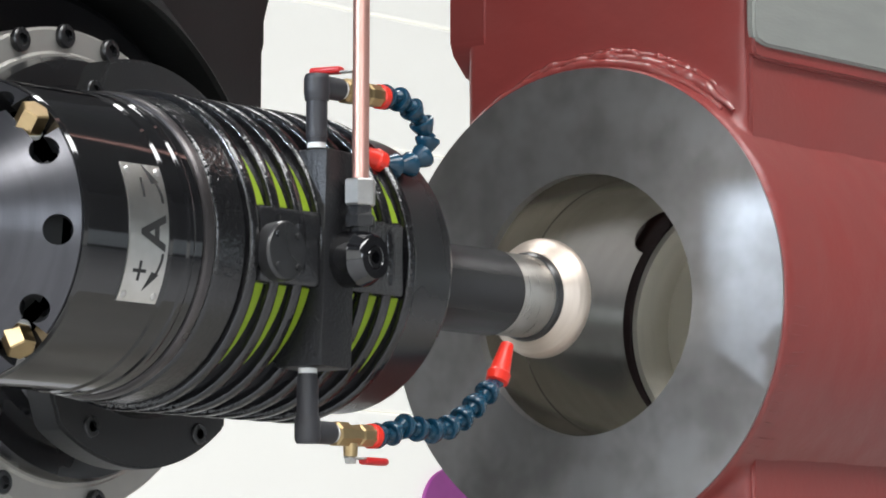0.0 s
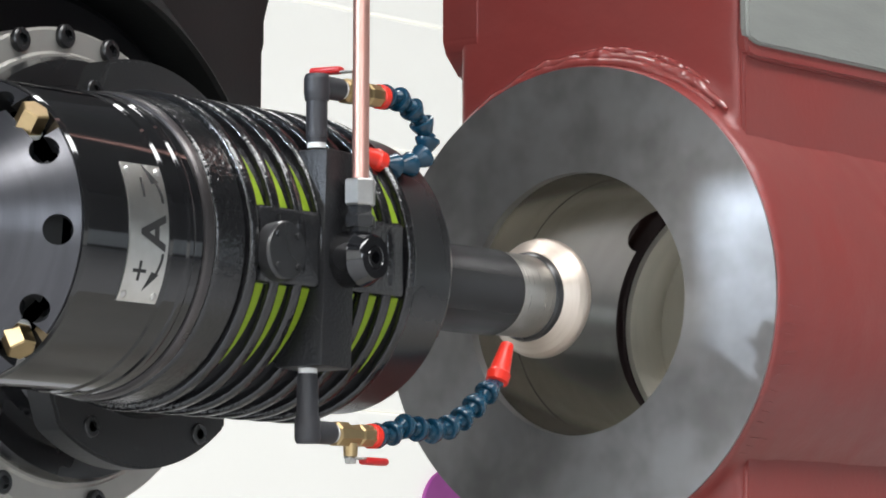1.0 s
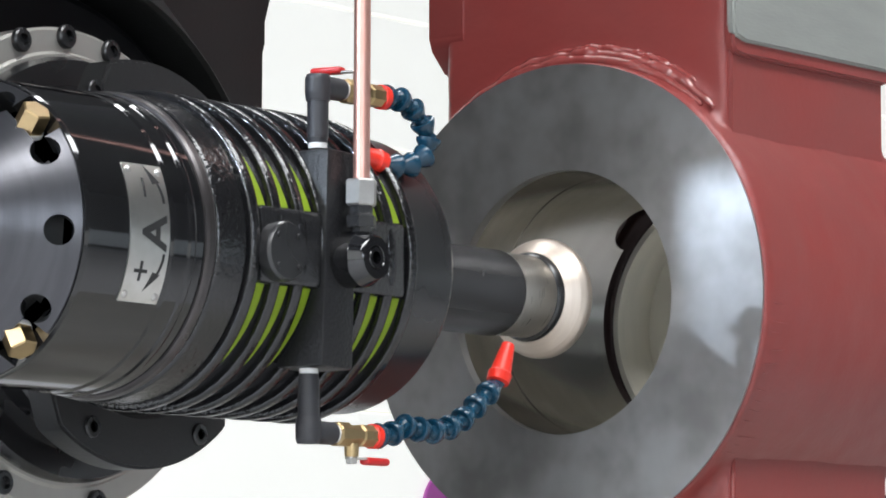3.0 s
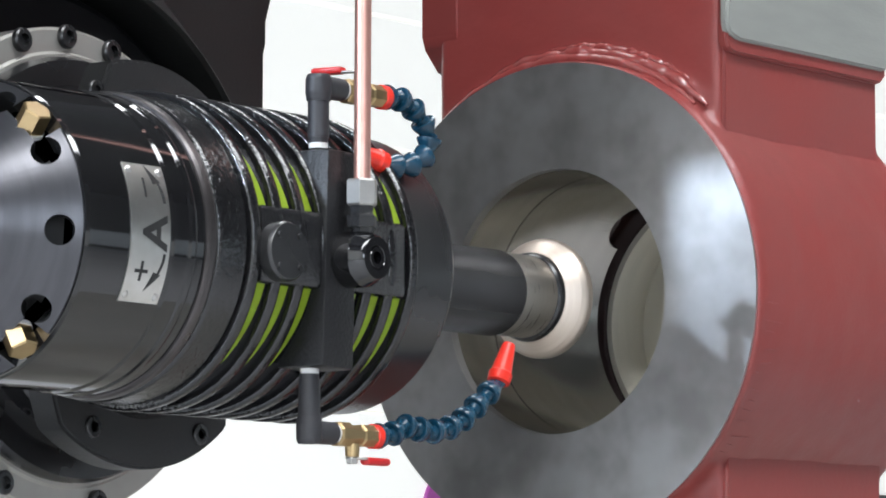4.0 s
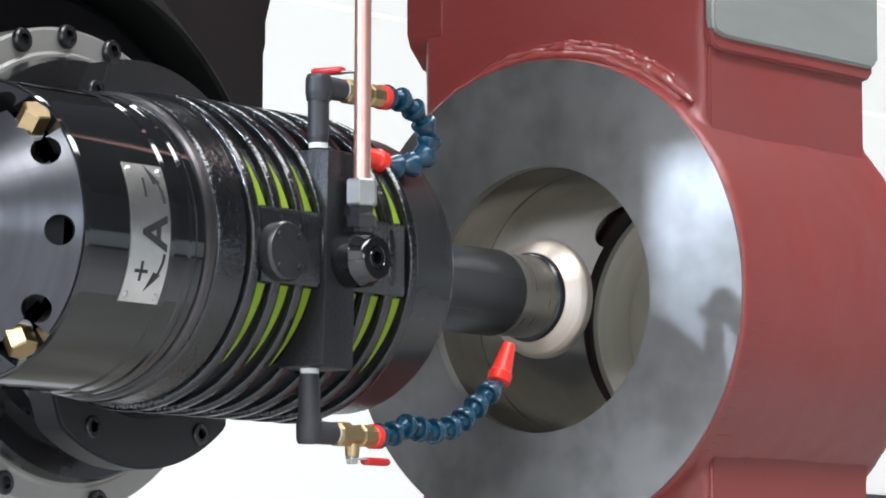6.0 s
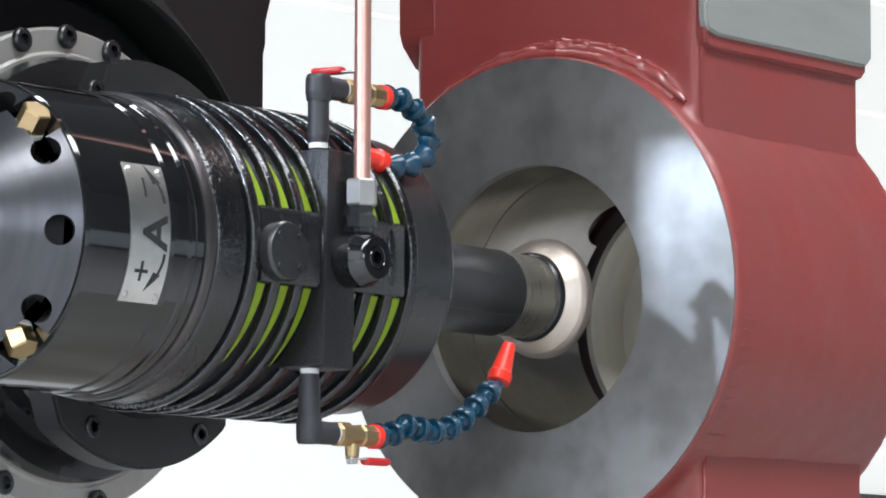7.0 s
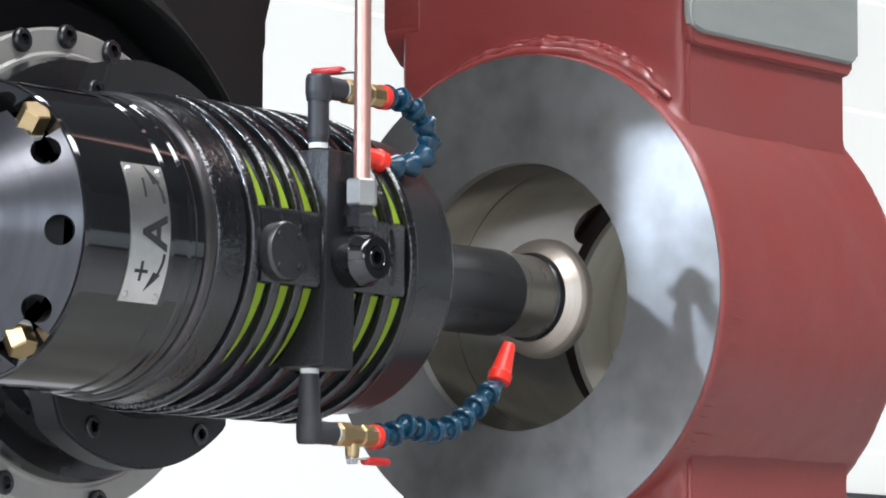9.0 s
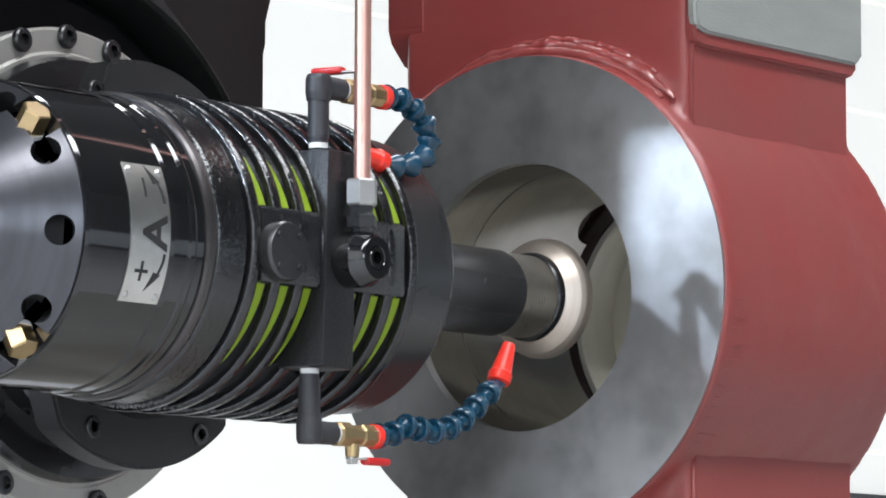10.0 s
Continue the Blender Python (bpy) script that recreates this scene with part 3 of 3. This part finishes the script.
# ---- coolant lines ----
def coolant_line(label, base, up, path, nozzle, group, lever):
    """base: where the tube leaves the block; up: +1 or -1; path: joints of the hose; nozzle: its tip."""
    t = thing("coolant_line", label, "coolant hose", base, group)
    o = Vector(base)
    h = 0.0585 * up
    g = 1.09                                       # the valve is a little longer than its fittings
    part("tape", lathe([(0, 0), (0, 0.0088), (0.006, 0.0088), (0.006, 0)], n=24, m=along((0, 0, 0), (0, 0, up))), M["white"], t, "white thread tape")
    part("tube", lathe([(0.005, 0), (0.005, 0.0090), (0.010, 0.0092), (0.010, 0.0100), (0.058, 0.0102), (0.058, 0)], n=32, m=along((0, 0, 0), (0, 0, up))), M["rubber"], t, "black nylon fitting")
    el = lathe([(-0.011, 0), (-0.011, 0.0105), (-0.007, 0.0122), (0.006, 0.0124), (0.014, 0.0112), (0.014, 0)], n=32, m=along((0, 0, h), (0, 0, h - up)))
    lathe([(0, 0), (0, 0.0112), (0.033, 0.0106), (0.034, 0.009), (0.034, 0)], n=32, bm=el, m=along((0, 0, h), (1, 0, h)))
    part("elbow", el, M["rubber"], t, "black nylon elbow")
    part("tape", lathe([(0.032, 0), (0.032, 0.0092), (0.039, 0.0092), (0.039, 0)], n=24, m=pose(0, 0, h)), M["white"], t, "white thread tape")
    v = part("ball_valve", lathe([(0.034, 0), (0.034, 0.0105), (0.036, 0.012), (0.050, 0.012), (0.052, 0.0098), (0.066, 0.0098), (0.068, 0.011), (0.084, 0.011), (0.084, 0)], n=8, m=pose(0, 0, h, 22.5) @ Matrix.Diagonal((g, 1, 1, 1))), M["brass"], t, "small brass ball valve", smooth=25)
    part("valve_neck", lathe([(0.008, 0), (0.008, 0.0072), (0.020, 0.0066), (0.020, 0.004), (0.026, 0.004), (0.026, 0)], n=16, m=along((0.058 * g, 0, h), (0.058 * g, 0, h + up))), M["brass"], v)
    part("valve_nut", hexnut(0.010, 0.021, 0.027, 0.001), M["zinc"], v, smooth=20, m=along((0.058 * g, 0, h), (0.058 * g, 0, h + up)))
    bm = box(-0.006, 0.040, -0.0045, 0.0045, -0.0012, 0.0012, 0.001, 1)
    part("lever", bm, M["zinc"], v, m=pose(0.058 * g, 0, h + 0.0215 * up) @ Matrix.Rotation(lever, 4, "Z"))
    bm = box(0.018, 0.052, -0.0062, 0.0062, -0.0036, 0.0036, 0.003, 2)
    part("grip", bm, M["handle"], v, "red vinyl lever grip", m=pose(0.058 * g, 0, h + 0.0215 * up + 0.002 * up) @ Matrix.Rotation(lever, 4, "Z"))
    part("socket", lathe([(0.083, 0), (0.083, 0.0105), (0.084, 0.0118), (0.091, 0.0116), (0.091, 0)], n=32, m=pose(0, 0, h) @ Matrix.Diagonal((g, 1, 1, 1))), M["orange"], t, "orange-red connector")
    pts = [Vector(p) - o for p in path]
    for p, q in zip(pts, pts[1:]):
        d = (q - p).length
        prof = [(0.001, 0.004), (0.0, 0.0108), (0.0008, 0.0122), (0.0030, 0.0125), (d * 0.34, 0.0112), (d * 0.70, 0.0076), (d * 0.80, 0.0060), (d * 0.90, 0.0066), (d * 1.05, 0.0078), (d * 1.2, 0.004)]
        part("hose_segment", lathe(prof, n=20), M["blue"], t, m=along(p, q))
    a, b = pts[-1], Vector(nozzle) - o
    d = (b - a).length
    part("nozzle", lathe([(-0.002, 0.004), (0.0, 0.0112), (0.009, 0.0120), (0.011, 0.0104), (d - 0.002, 0.0066), (d, 0.0058), (d, 0.004), (d - 0.01, 0.004)], n=28), M["orange"], t, "orange-red nozzle", m=along(a, b))
    return t


def coolant_pipe():
    x, y = -0.4530, -0.1665
    t = thing("coolant_pipe", "upright copper pipe screwed into the black check valve", "pipe", (x, y, AZ + 0.015))
    part("fitting", lathe([(0.0, 0), (0.0, 0.010), (0.006, 0.0105), (0.006, 0.0145), (0.016, 0.0150), (0.019, 0.0115), (0.027, 0.0115), (0.027, 0)], n=6, m=along((0, 0, 0), (0, 0, 1))), M["dark"], t, "black steel fitting", smooth=25)
    part("nut", hexnut(0.026, 0.026, 0.051, 0.002), M["zinc"], t, "zinc plated union nut", smooth=25, m=along((0, 0, 0), (0, 0, 1)))
    part("tube", lathe([(0.045, 0), (0.045, 0.0078), (1.6, 0.0078), (1.6, 0)], n=28, m=along((0, 0, 0), (0.006, 0, 1))), M["copper"], t)
    return t


def machine_table():
    t = thing("machine_table", "steel machine table under the valve body", "machine table", (0.2, 0.0, 0))
    part("top", box(-0.6, 0.9, -0.7, 0.7, 0.74, AZ - 0.62 - 0.002, 0.01), M["table"], t)
    part("base", box(-0.4, 0.7, -0.5, 0.5, 0, 0.745, 0.01), M["ram"], t)
    return t


hall()
valve = valve_body()
boring_head()
swivel_mount()
machine_column()
quill = spindle()
coolant_line("blue jointed coolant hose curled above the boring head", (-0.4635, -0.1230, 1.5998), 1,
             [(-0.3640, -0.1230, 1.6590), (-0.3430, -0.1230, 1.6600), (-0.3225, -0.1230, 1.6535), (-0.3060, -0.1230, 1.6425), (-0.2945, -0.1230, 1.6270), (-0.2965, -0.1210, 1.6110), (-0.3110, -0.1170, 1.6005), (-0.3300, -0.1130, 1.5962), (-0.3480, -0.1090, 1.5980)],
             (-0.3840, -0.1010, 1.6085), "coolant hoses", radians(100))
coolant_line("blue jointed coolant hose reaching below the spindle", (-0.4755, -0.1230, 1.3945), -1,
             [(-0.3760, -0.1230, 1.3365), (-0.3540, -0.1230, 1.3390), (-0.3345, -0.1230, 1.3478), (-0.3135, -0.1230, 1.3462), (-0.2910, -0.1230, 1.3448), (-0.2660, -0.1230, 1.3490), (-0.2440, -0.1230, 1.3575), (-0.2240, -0.1230, 1.3705), (-0.2035, -0.1230, 1.3845), (-0.1845, -0.1230, 1.3985)],
             (-0.1665, -0.1230, 1.4365), "coolant hoses", radians(0))
coolant_pipe()
machine_table()


# ---- what moves ----
def motions():
    rows = [(t, 0.013 + 0.01326 * (9.0 - t)) for t in range(0, 9)] + [(9.0, 0.013), (9.25, 0.0118), (9.5, 0.0135), (10.0, 0.0200)]
    walk(valve, [(t, pose(x, 0, AZ)) for t, x in rows])
    walk(quill, [(k / 10, pose(0, 0, AZ + 0.001, 67 * k, 0, 0)) for k in range(101)])


motions()
